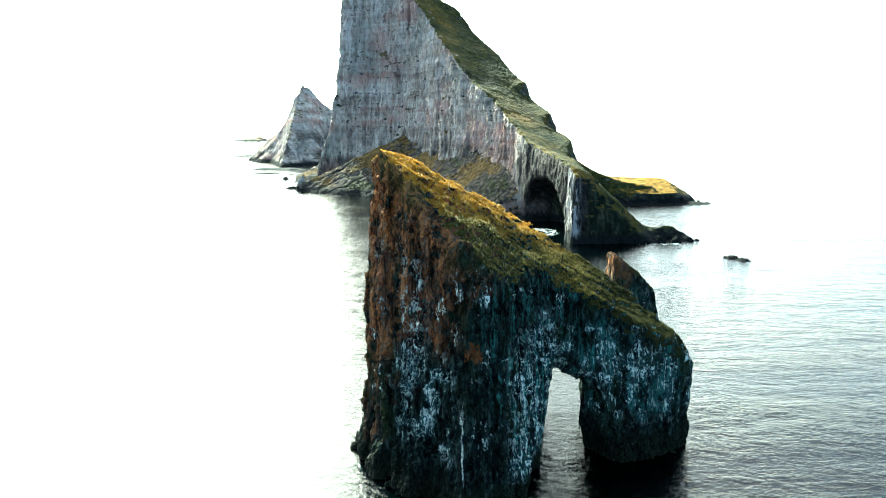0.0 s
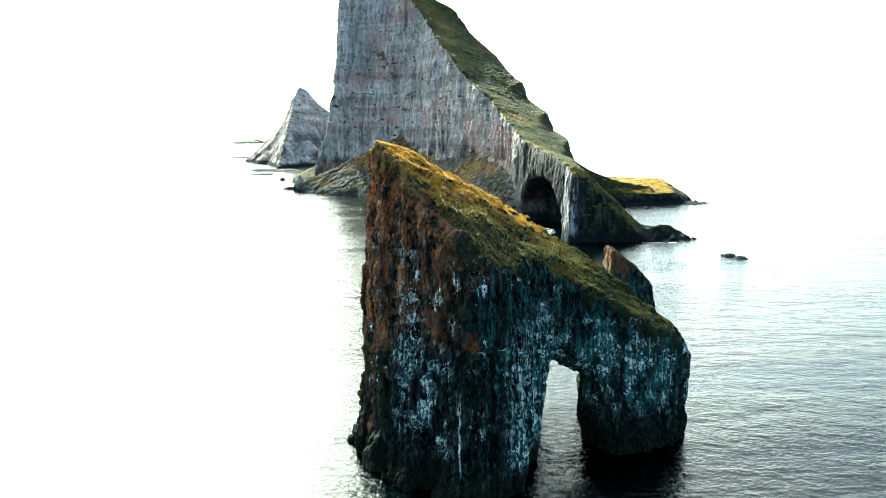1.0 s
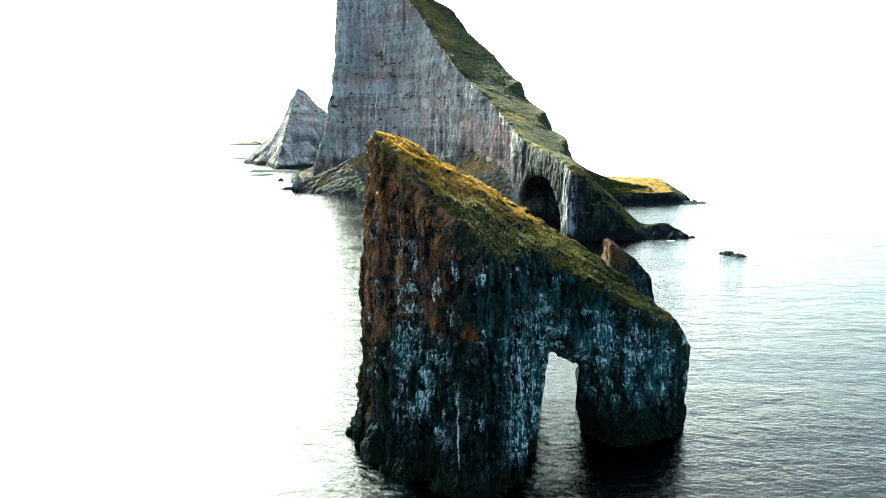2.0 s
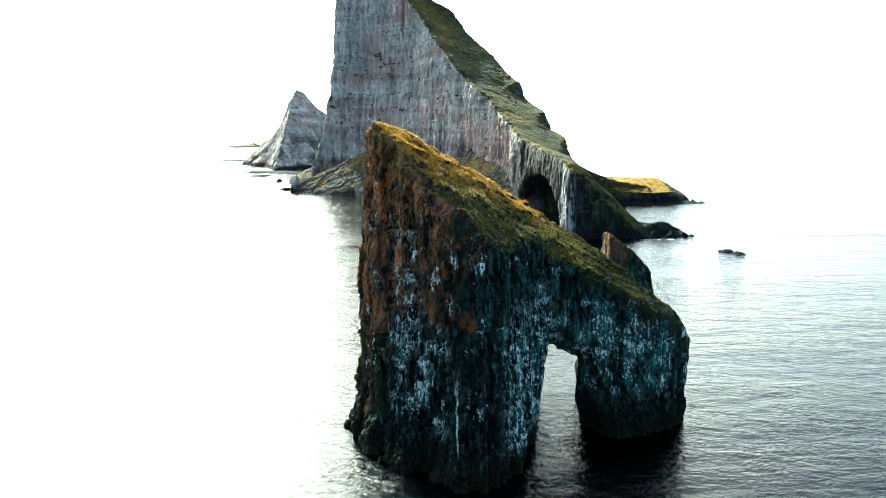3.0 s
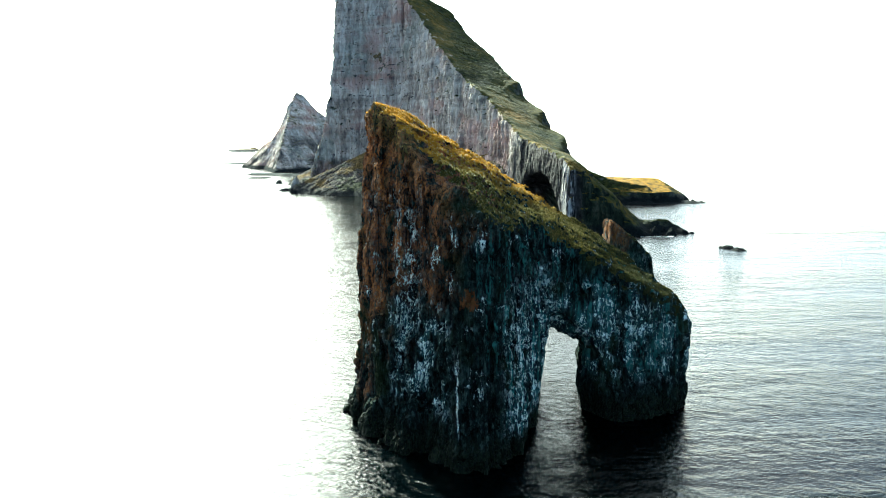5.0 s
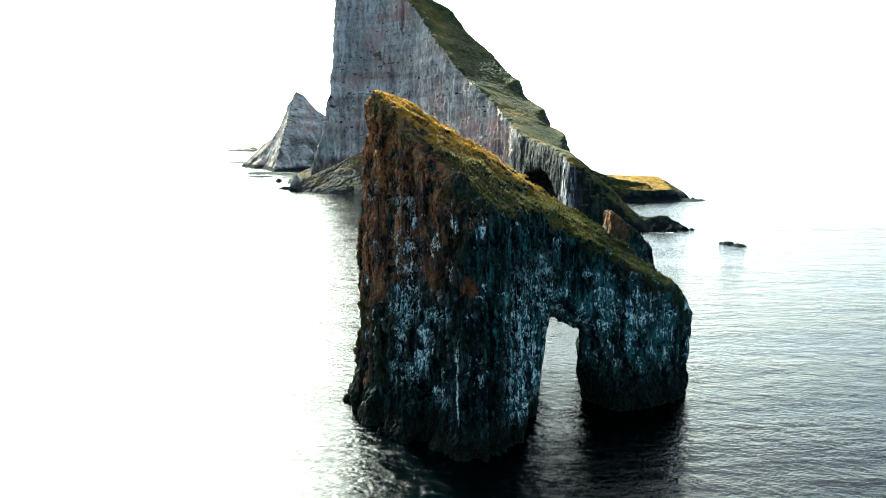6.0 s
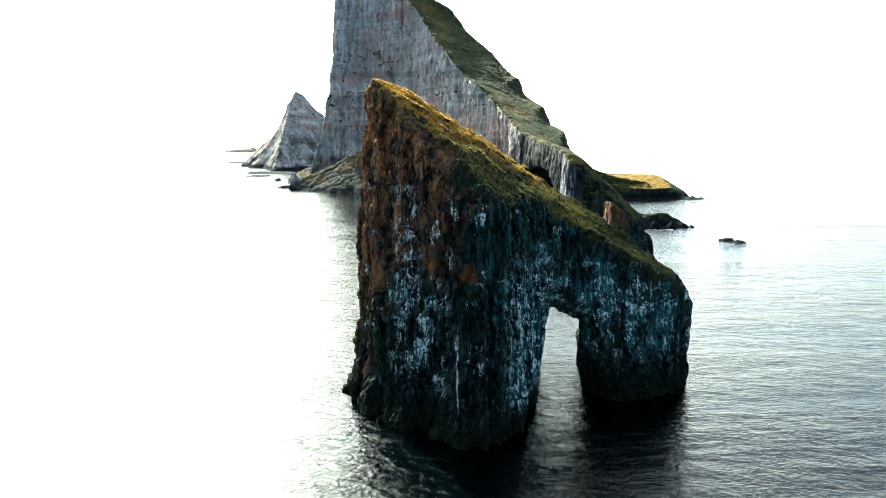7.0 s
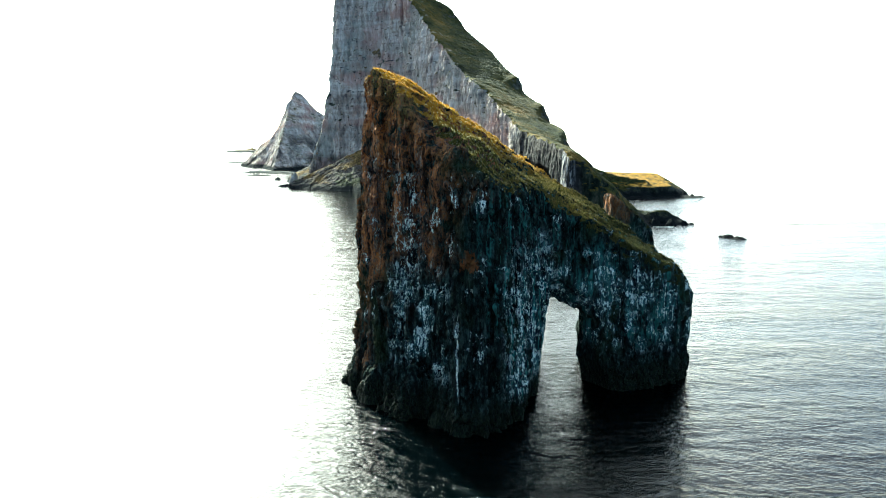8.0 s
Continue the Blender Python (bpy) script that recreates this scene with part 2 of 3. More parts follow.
def island_rock(name, lie=0.5):
    m, nt, bsdf = material(name)
    x, y, z, up = parts_of(nt)
    grain = noise_tex(nt, coords(nt, 0.2, 0.2, 0.09), 1, 9, 0.7)
    streak = noise_tex(nt, coords(nt, 0.16, 0.16, 0.012), 1, 7, 0.65)
    beds = noise_tex(nt, coords(nt, 0.006, 0.006, 0.11), 1, 5, 0.6)
    tone = maths(nt, "ADD", maths(nt, "MULTIPLY", grain, 0.45), maths(nt, "ADD", maths(nt, "MULTIPLY", streak, 0.35), maths(nt, "MULTIPLY", beds, 0.3)))
    col = ramp(nt, tone, [(0.42, (0.075, 0.056, 0.048)), (0.53, (0.38, 0.305, 0.25)), (0.63, (0.66, 0.57, 0.49))])
    # corner pillar by the cave: its sunlit edge painted as pale streaks
    corner = maths(nt, "MULTIPLY", maths(nt, "MULTIPLY", span(nt, y, 568, 558), span(nt, x, 84, 80)), span(nt, noise_tex(nt, coords(nt, 0.5, 0.5, 0.06, (2, 3, 0)), 1, 5, 0.7), 0.44, 0.56))
    red = span(nt, noise_tex(nt, coords(nt, 0.012, 0.012, 0.03, (2, 0, 5)), 1, 5, 0.6), 0.5, 0.64)
    col = mix(nt, maths(nt, "MULTIPLY", red, 0.55), col, (0.4, 0.2, 0.155))
    cool = span(nt, noise_tex(nt, coords(nt, 0.016, 0.016, 0.012, (8, 3, 2)), 1, 5, 0.6), 0.48, 0.62)
    col = mix(nt, maths(nt, "MULTIPLY", cool, 0.5), col, (0.2, 0.215, 0.18))
    lime = maths(nt, "MULTIPLY", span(nt, noise_tex(nt, coords(nt, 0.35, 0.35, 0.03, (7, 0, 0)), 1, 5, 0.65), 0.55, 0.66),
                 span(nt, noise_tex(nt, coords(nt, 0.02, 0.02, 0.03, (1, 4, 0)), 1, 3, 0.5), 0.5, 0.6))
    damp_shade = span(nt, noise_tex(nt, coords(nt, 0.03, 0.03, 0.02, (5, 5, 1)), 1, 5, 0.6), 0.42, 0.58)
    # southern cliff and cave walls: shade painted into the rock as near-black
    dark_mask = span(nt, maths(nt, "ADD", z, maths(nt, "MULTIPLY", grain, 16)), 57, 50)
    head = maths(nt, "MULTIPLY", span(nt, y, 700, 660), maths(nt, "MAXIMUM", maths(nt, "MULTIPLY", dark_mask, 0.98), 0.92))
    damp_shade = maths(nt, "MAXIMUM", maths(nt, "MULTIPLY", maths(nt, "MULTIPLY", damp_shade, span(nt, z, 75, 40)), 0.8), maths(nt, "MULTIPLY", head, span(nt, z, 85, 60)))
    col = mix(nt, damp_shade, col, ramp(nt, grain, [(0.42, (0.004, 0.005, 0.005)), (0.52, (0.014, 0.013, 0.0125)), (0.64, (0.036, 0.031, 0.029))]))
    mossy = maths(nt, "MULTIPLY", span(nt, x, 84, 90), span(nt, y, 640, 600))            # weedy southern head and landward bluffs
    mossy = maths(nt, "MAXIMUM", mossy, span(nt, maths(nt, "MULTIPLY_ADD", y, 0.27, x), 251, 263))
    col = mix(nt, maths(nt, "MULTIPLY", mossy, 0.85), col, ramp(nt, grain, [(0.4, (0.005, 0.009, 0.006)), (0.52, (0.018, 0.024, 0.013)), (0.64, (0.06, 0.06, 0.036))]))
    pale = maths(nt, "MAXIMUM", maths(nt, "MULTIPLY", maths(nt, "MULTIPLY", lime, 0.45), span(nt, y, 690, 740)), maths(nt, "MULTIPLY", corner, 0.6))
    col = mix(nt, maths(nt, "MULTIPLY", pale, maths(nt, "SUBTRACT", 1.0, mossy)), col, (0.5, 0.46, 0.43))
    patches = noise_tex(nt, coords(nt, 0.02, 0.02, 0.02), 1, 7, 0.65)
    patches = maths(nt, "ADD", maths(nt, "MULTIPLY", patches, 0.6), maths(nt, "MULTIPLY", grain, 0.4))
    grass = ramp(nt, patches, [(0.38, (0.01, 0.013, 0.004)), (0.48, (0.04, 0.04, 0.009)), (0.56, (0.095, 0.064, 0.013)), (0.66, (0.18, 0.098, 0.02))])
    lee = maths(nt, "MULTIPLY", span(nt, maths(nt, "MULTIPLY_ADD", y, 0.27, x), 258, 280), 0.55)           # darker green on the landward side
    grass = mix(nt, lee, grass, ramp(nt, grain, [(0.4, (0.008, 0.013, 0.005)), (0.6, (0.034, 0.042, 0.012))]))
    low = maths(nt, "MULTIPLY", maths(nt, "MULTIPLY", span(nt, x, 135, 165), span(nt, y, 700, 740)), span(nt, up, 0.86, 0.95))
    grass = mix(nt, low, grass, ramp(nt, grain, [(0.38, (0.05, 0.038, 0.008)), (0.5, (0.22, 0.12, 0.013)), (0.64, (0.42, 0.21, 0.018))]))
    lies = maths(nt, "ADD", up, maths(nt, "MULTIPLY_ADD", grain, 0.6, -0.3))
    turf = maths(nt, "MULTIPLY", maths(nt, "MULTIPLY", span(nt, lies, lie, lie + 0.18), span(nt, noise_tex(nt, coords(nt, 0.07, 0.07, 0.05, (1, 1, 8)), 1, 6, 0.7), 0.26, 0.4)), span(nt, maths(nt, "ADD", z, maths(nt, "MULTIPLY", grain, 8)), 9, 13))
    col = mix(nt, turf, col, grass)
    tide = span(nt, maths(nt, "ADD", z, maths(nt, "MULTIPLY", grain, 9.0)), 13, 8)
    col = mix(nt, tide, col, (0.0096, 0.0112, 0.0104))
    nt.links.new(col, bsdf.inputs["Base Color"])
    bsdf.inputs["Roughness"].default_value = 0.95
    bsdf.inputs["Specular IOR Level"].default_value = 0.05
    bumps(nt, bsdf, [(joints(nt, 0.2, 0.016, 4.0), 0.4, 2.0), (beds, 0.5, 2.5), (streak, 0.45, 1.6), (grain, 0.9, 1.8)])
    return m


def scree_material():
    m, nt, bsdf = material("scree")
    x, y, z, up = parts_of(nt)
    rubble = noise_tex(nt, coords(nt, 0.3, 0.3, 0.3), 1, 9, 0.75)
    broad = noise_tex(nt, coords(nt, 0.022, 0.022, 0.03, (4, 2, 6)), 1, 6, 0.65)
    col = ramp(nt, rubble, [(0.4, (0.018, 0.016, 0.015)), (0.5, (0.065, 0.053, 0.044)), (0.62, (0.19, 0.16, 0.13))])
    dry = ramp(nt, rubble, [(0.4, (0.05, 0.036, 0.01)), (0.6, (0.26, 0.155, 0.04))])
    moss = ramp(nt, rubble, [(0.4, (0.014, 0.02, 0.006)), (0.6, (0.075, 0.085, 0.022))])
    col = mix(nt, maths(nt, "MULTIPLY", span(nt, broad, 0.48, 0.58), 0.75), col, dry)
    col = mix(nt, maths(nt, "MULTIPLY", span(nt, broad, 0.47, 0.38), 0.7), col, moss)
    tide = span(nt, maths(nt, "ADD", z, maths(nt, "MULTIPLY", rubble, 14.0)), 16, 10)
    col = mix(nt, tide, col, (0.02, 0.02, 0.018))
    nt.links.new(col, bsdf.inputs["Base Color"])
    bsdf.inputs["Roughness"].default_value = 0.95
    bsdf.inputs["Specular IOR Level"].default_value = 0.05
    bumps(nt, bsdf, [(rubble, 0.9, 2.5)])
    return m


def tuft_material():
    m, nt, bsdf = material("tussock_grass")
    rnd = nt.nodes.new("ShaderNodeNewGeometry").outputs["Random Per Island"]
    broad = noise_tex(nt, coords(nt, 0.12, 0.12, 0.12, (2, 2, 2)), 1, 4, 0.6)
    tone = maths(nt, "ADD", maths(nt, "MULTIPLY", maths(nt, "POWER", rnd, 1.6), 0.8), maths(nt, "MULTIPLY_ADD", broad, 1.0, -0.4))
    col = ramp(nt, tone, [(0.15, (0.02, 0.022, 0.006)), (0.45, (0.1, 0.085, 0.018)), (0.7, (0.38, 0.26, 0.055)), (0.92, (0.6, 0.48, 0.2))])
    col = by_place(nt, col)
    col = mix(nt, times(nt, span(nt, rnd, 0.88, 0.92), span(nt, parts_of(nt)[0], 30, 14), 0.8), col, (0.6, 0.56, 0.34))               # bleached heads
    nt.links.new(col, bsdf.inputs["Base Color"])
    bsdf.inputs["Roughness"].default_value = 0.8
    bsdf.inputs["Specular IOR Level"].default_value = 0.2
    # thin blades let the sun through
    glow = node(nt, "ShaderNodeBsdfTranslucent", Color=col)
    both = node(nt, "ShaderNodeMixShader", i0=0.5, i1=bsdf.outputs[0], i2=glow.outputs[0])
    nt.links.new(both.outputs[0], nt.nodes["Material Output"].inputs[0])
    return m


def water_material():
    m, nt, bsdf = material("sea_water")
    deep = noise_tex(nt, coords(nt, 0.01, 0.01, 0.01), 1, 4, 0.5)
    nt.links.new(ramp(nt, deep, [(0.3, (0.0001, 0.0004, 0.0006)), (0.7, (0.0002, 0.0010, 0.0013))]), bsdf.inputs["Base Color"])
    bsdf.inputs["Roughness"].default_value = 0.06
    bsdf.inputs["IOR"].default_value = 1.333
    bsdf.inputs["Specular IOR Level"].default_value = 0.1
    bsdf.inputs["Specular Tint"].default_value = (0.88, 0.99, 1.0, 1.0)
    swell = noise_tex(nt, coords(nt, 0.035, 0.06, 1, (0, 0, 0)), 1, 3, 0.5)
    chop = noise_tex(nt, coords(nt, 0.36, 0.44, 1, (0, 0, 0), 0.3), 1, 5, 0.6, 1.0)
    rip = noise_tex(nt, coords(nt, 1.0, 1.15, 1, (0, 0, 0), -0.45), 1, 2, 0.5, 0.6)
    wave = noise_tex(nt, coords(nt, 0.1, 0.16, 1, (3, 0, 0), 0.2), 1, 3, 0.5, 0.4)
    gust = span(nt, noise_tex(nt, coords(nt, 0.003, 0.022, 1, (0, 5, 0), -0.12), 1, 4, 0.6, 0.5), 0.42, 0.6, 0.6, 1.1)     # wind lanes
    x, y, _, _ = parts_of(nt)
    edge = maths(nt, "ADD", maths(nt, "ABSOLUTE", maths(nt, "SUBTRACT", y, 556.0)), times(nt, noise_tex(nt, coords(nt, 0.03, 0.1, 1), 1, 4, 0.6), 16.0))
    lane = times(nt, span(nt, edge, 17, 8), span(nt, x, 170, 205))                        # ruffled tide line off the point
    rough = maths(nt, "MULTIPLY_ADD", lane, 3.0, gust)
    bumps(nt, bsdf, [(swell, 0.6, 0.8), (times(nt, wave, gust), 0.9, 0.6), (times(nt, chop, rough), 1.0, 0.36), (rip, 0.9, 0.13)])
    return m


ARCH_ROCK, STACK_ROCK = arch_rock("basalt_arch"), arch_rock("basalt_stack", 1.62, 0.2)
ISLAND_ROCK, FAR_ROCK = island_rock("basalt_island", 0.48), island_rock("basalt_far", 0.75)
ARCH_TURF, SCREE = arch_turf("arch_turf"), scree_material()
TUFT, WATER = tuft_material(), water_material()


# ---- shaping ----
def grid_noise(p, seed=0):
    """Smooth value noise in -1..1 at the rows of p."""
    c = np.floor(p).astype(np.int64)
    w = p - c
    w = w * w * w * (w * (w * 6 - 15) + 10)
    out = np.zeros(len(p))
    for dx in (0, 1):
        for dy in (0, 1):
            for dz in (0, 1):
                h = (c[:, 0] + dx) * 374761393 + (c[:, 1] + dy) * 668265263 + (c[:, 2] + dz) * 2147483647 + seed * 974634137
                h = (h ^ (h >> 13)) * 1274126177 & 0xFFFFFFFF
                h = ((h ^ (h >> 16)) & 0xFFFF) / 32767.5 - 1
                out += h * np.where(dx, w[:, 0], 1 - w[:, 0]) * np.where(dy, w[:, 1], 1 - w[:, 1]) * np.where(dz, w[:, 2], 1 - w[:, 2])
    return out


def fbm(p, size, octaves=4, seed=0, gain=0.5):
    q, total, a = p / np.array(size, float), np.zeros(len(p)), 1.0
    for k in range(octaves):
        total += a * grid_noise(q + 17.3 * k, seed + k)
        q, a = q * 2.03, a * gain
    return total


def blocks(p, size, seed=0):
    """Fractured blocks: for each place a random level of its block, and how near the block's joint is (0 at the joint)."""
    q = p / np.array(size, float)
    c = np.floor(q).astype(np.int64)
    first, second, level = np.full(len(p), 9.0), np.full(len(p), 9.0), np.zeros(len(p))
    for dx in (-1, 0, 1):
        for dy in (-1, 0, 1):
            for dz in (-1, 0, 1):
                n = c + (dx, dy, dz)
                h = n[:, 0] * 374761393 + n[:, 1] * 668265263 + n[:, 2] * 2147483647 + seed * 974634137
                h = (h ^ (h >> 13)) * 1274126177 & 0xFFFFFFFF
                h = h ^ (h >> 15)
                r = np.stack([h & 1023, (h >> 10) & 1023, (h >> 20) & 1023], 1) / 1023
                d = np.linalg.norm(n + 0.5 + 0.8 * (r - 0.5) - q, axis=1)
                nearer = d < first
                second = np.where(nearer, first, np.minimum(second, d))
                level = np.where(nearer, ((h >> 5) & 1023) / 511.5 - 1, level)
                first = np.minimum(first, d)
    return level, second - first


def plan_noise(x, y, size, seed):
    """Noise in plan, worked out once for each column of a sampling grid."""
    n = int(np.argmax(x != x[0])) or len(x)                  # samples with one x
    column = max(1, int(np.argmax(y[:n] != y[0])))
    flat = fbm(np.stack([x[::column], y[::column], 0 * x[::column]], 1), (size, size, size), 4, seed)
    return np.repeat(flat, column)


def plan_distance(x, y, corners):
    """Signed distance in plan from a closed outline, negative inside."""
    best, inside = np.full(x.shape, 1e18), np.zeros(x.shape, bool)
    for (ax, ay), (bx, by) in zip(corners, corners[1:] + corners[:1]):
        ex, ey = bx - ax, by - ay
        k = np.clip(((x - ax) * ex + (y - ay) * ey) / (ex * ex + ey * ey), 0, 1)
        best = np.minimum(best, (x - ax - k * ex) ** 2 + (y - ay - k * ey) ** 2)
        inside ^= ((ay > y) != (by > y)) & (x < ex * (y - ay) / (ey or 1e-9) + ax)
    return np.where(inside, -1, 1) * np.sqrt(best)


def smax(a, b, k):
    h = np.clip(k - np.abs(a - b), 0, None) / k
    return np.maximum(a, b) + h * h * k / 4


def smin(a, b, k):
    return -smax(-a, -b, k)


def surface(shape, lo, hi, step):
    """The skin of shape(x, y, z) < 0 as vertices and quads (naive surface nets)."""
    axes = [np.arange(a, b + step, step) for a, b in zip(lo, hi)]
    X, Y, Z = np.meshgrid(*axes, indexing="ij")
    v = shape(X.ravel(), Y.ravel(), Z.ravel()).reshape(X.shape)
    inner = v < 0
    n = np.array(v.shape) - 1
    total, count = np.zeros((*n, 3)), np.zeros(n)
    cell = [slice(None, -1), slice(1, None)]
    for ax in range(3):
        others = [o for o in range(3) if o != ax]
        for i in (0, 1):
            for j in (0, 1):
                lo_s, hi_s = [None] * 3, [None] * 3
                lo_s[ax], hi_s[ax] = cell[0], cell[1]
                for o, k in zip(others, (i, j)):
                    lo_s[o] = hi_s[o] = cell[k]
                a, b = v[tuple(lo_s)], v[tuple(hi_s)]
                cross = (a < 0) != (b < 0)
                t = np.where(cross, a / np.where(cross, a - b, 1), 0)
                total[..., ax] += np.where(cross, t, 0)
                total[..., others[0]] += np.where(cross, i, 0)
                total[..., others[1]] += np.where(cross, j, 0)
                count += cross
    used = count > 0
    index = np.full(n, -1)
    index[used] = np.arange(used.sum())
    base = np.argwhere(used)
    verts = (base + total[used] / count[used][:, None]) * step + np.array(lo)
    quads = []
    for ax in range(3):
        b, c = (ax + 1) % 3, (ax + 2) % 3
        lo_s, hi_s = [slice(None)] * 3, [slice(None)] * 3
        lo_s[ax], hi_s[ax] = cell
        change = inner[tuple(lo_s)] != inner[tuple(hi_s)]
        at = np.argwhere(change)
        at = at[(at[:, b] > 0) & (at[:, c] > 0) & (at[:, b] < n[b]) & (at[:, c] < n[c])]
        eb, ec = np.eye(3, dtype=int)[b], np.eye(3, dtype=int)[c]
        ring = np.stack([index[tuple((at - o).T)] for o in (eb + ec, ec, 0 * eb, eb)], 1)
        flip = ~inner[tuple(at.T)]
        ring[flip] = ring[flip][:, ::-1]
        quads.append(ring)
    return verts, np.concatenate(quads)


def finer(verts, quads):
    """Every quad cut in four."""
    edges = np.stack([quads, np.roll(quads, -1, 1)], 2).reshape(-1, 2)
    edges.sort(1)
    pairs, back = np.unique(edges, axis=0, return_inverse=True)
    mids = len(verts) + back.reshape(-1, 4)
    centres = len(verts) + len(pairs) + np.arange(len(quads))[:, None]
    out = np.concatenate([verts, verts[pairs].mean(1), verts[quads].mean(1)])
    cut = [np.concatenate([quads[:, [k]], mids[:, [k]], centres, mids[:, [k - 1]]], 1) for k in range(4)]
    return out, np.concatenate(cut)


def normals(verts, quads):
    q = verts[quads]
    face = np.cross(q[:, 2] - q[:, 0], q[:, 3] - q[:, 1])
    total = np.zeros_like(verts)
    for k in range(4):
        np.add.at(total, quads[:, k], face)
    return total / (np.linalg.norm(total, axis=1, keepdims=True) + 1e-9), face


def skin(name, verts, faces, mat, parent=None, smooth=True):
    me = bpy.data.meshes.new(name)
    me.from_pydata(verts.tolist(), [], faces.tolist())
    me.polygons.foreach_set("use_smooth", [smooth] * len(me.polygons))
    me.materials.append(mat)
    me.update()
    ob = new(name, me)
    ob.parent = parent
    return ob


def split_skin(verts, quads, pieces, parent):
    """One mesh for each (name, mask of faces, material, label, soft shading)."""
    nrm, _ = normals(verts, quads)
    for name, mask, mat, label, soft in pieces:
        own, back = np.unique(quads[mask], return_inverse=True)
        ob = skin(name, verts[own], back.reshape(-1, 4), mat, parent, soft)
        if soft:
            ob.data.normals_split_custom_set_from_vertices(nrm[own].tolist())
        tagged(ob, label)


def thing(name, label, category, group=""):
    return tagged(new(name), label, category, group)


# ---- sea ----
def sea():
    # rings widen with the distance, out past the horizon
    rings, spokes = [0.0] + [40 * 1.17 ** k for k in range(36)], 96
    verts = [(r * math.cos(2 * math.pi * k / spokes), 200 + r * math.sin(2 * math.pi * k / spokes), 0.0) for r in rings for k in range(spokes)]
    quads = [(i * spokes + k, i * spokes + (k + 1) % spokes, (i + 1) * spokes + (k + 1) % spokes, (i + 1) * spokes + k)
             for i in range(len(rings) - 1) for k in range(spokes)]
    ob = skin("water", np.array(verts), np.array(quads[spokes:]), WATER)
    me = ob.data
    bm = bmesh.new()
    bm.from_mesh(me)
    bm.verts.ensure_lookup_table()
    bmesh.ops.delete(bm, geom=[v for v in bm.verts if not v.link_faces], context="VERTS")
    bmesh.ops.contextual_create(bm, geom=[e for e in bm.edges if e.is_boundary and (e.verts[0].co - Vector((0, 200, 0))).length < 50])
    bm.normal_update()
    for fc in bm.faces:
        if fc.normal.z < 0:
            fc.normal_flip()
    bm.to_mesh(me)
    bm.free()
    tagged(ob, "open sea with small wind ripples and sun glitter", "water", kind="structure")


sea()

# ---- the sea arch ----
ARCH_PLAN = [(-18.4, 204), (-15.4, 195.5), (-5, 179), (3.5, 167), (8, 164.5), (11.6, 166.5), (15.6, 175), (19.8, 190.5),
             (30, 196.4), (48, 196), (54, 199), (58.5, 207), (56, 217), (45, 228), (32, 235), (16, 231), (3, 216), (-8, 209)]
CREST_X = [-16, -5.5, 2, 9, 17, 32, 45, 55, 60]
CREST_Y = [197, 203, 209, 216, 228, 232, 225, 213, 208]
CREST_Z = [72.2, 67.8, 63.3, 58.6, 53.2, 43.4, 34.6, 26.8, 18.5]


def arch_top(x, y):
    """Height of the sloping turf."""
    cx = np.clip(x, -16, 60)
    back = y - np.interp(cx, CREST_X, CREST_Y)
    return np.interp(cx, CREST_X, CREST_Z) + np.where(back < 0, np.interp(cx, [-14, -4, 6, 14], [0.12, 0.26, 0.2, 0.17]) * back, -np.interp(cx, [-16, -6], [0.6, 1.1]) * back)


def shelf_width(x):
    """Bare rock between the turf and the brink."""
    return np.interp(x, [-14, -8, -2, 4, 8, 14, 22], [0.5, 3.5, 6.0, 6.0, 3.0, 1.5, 0])


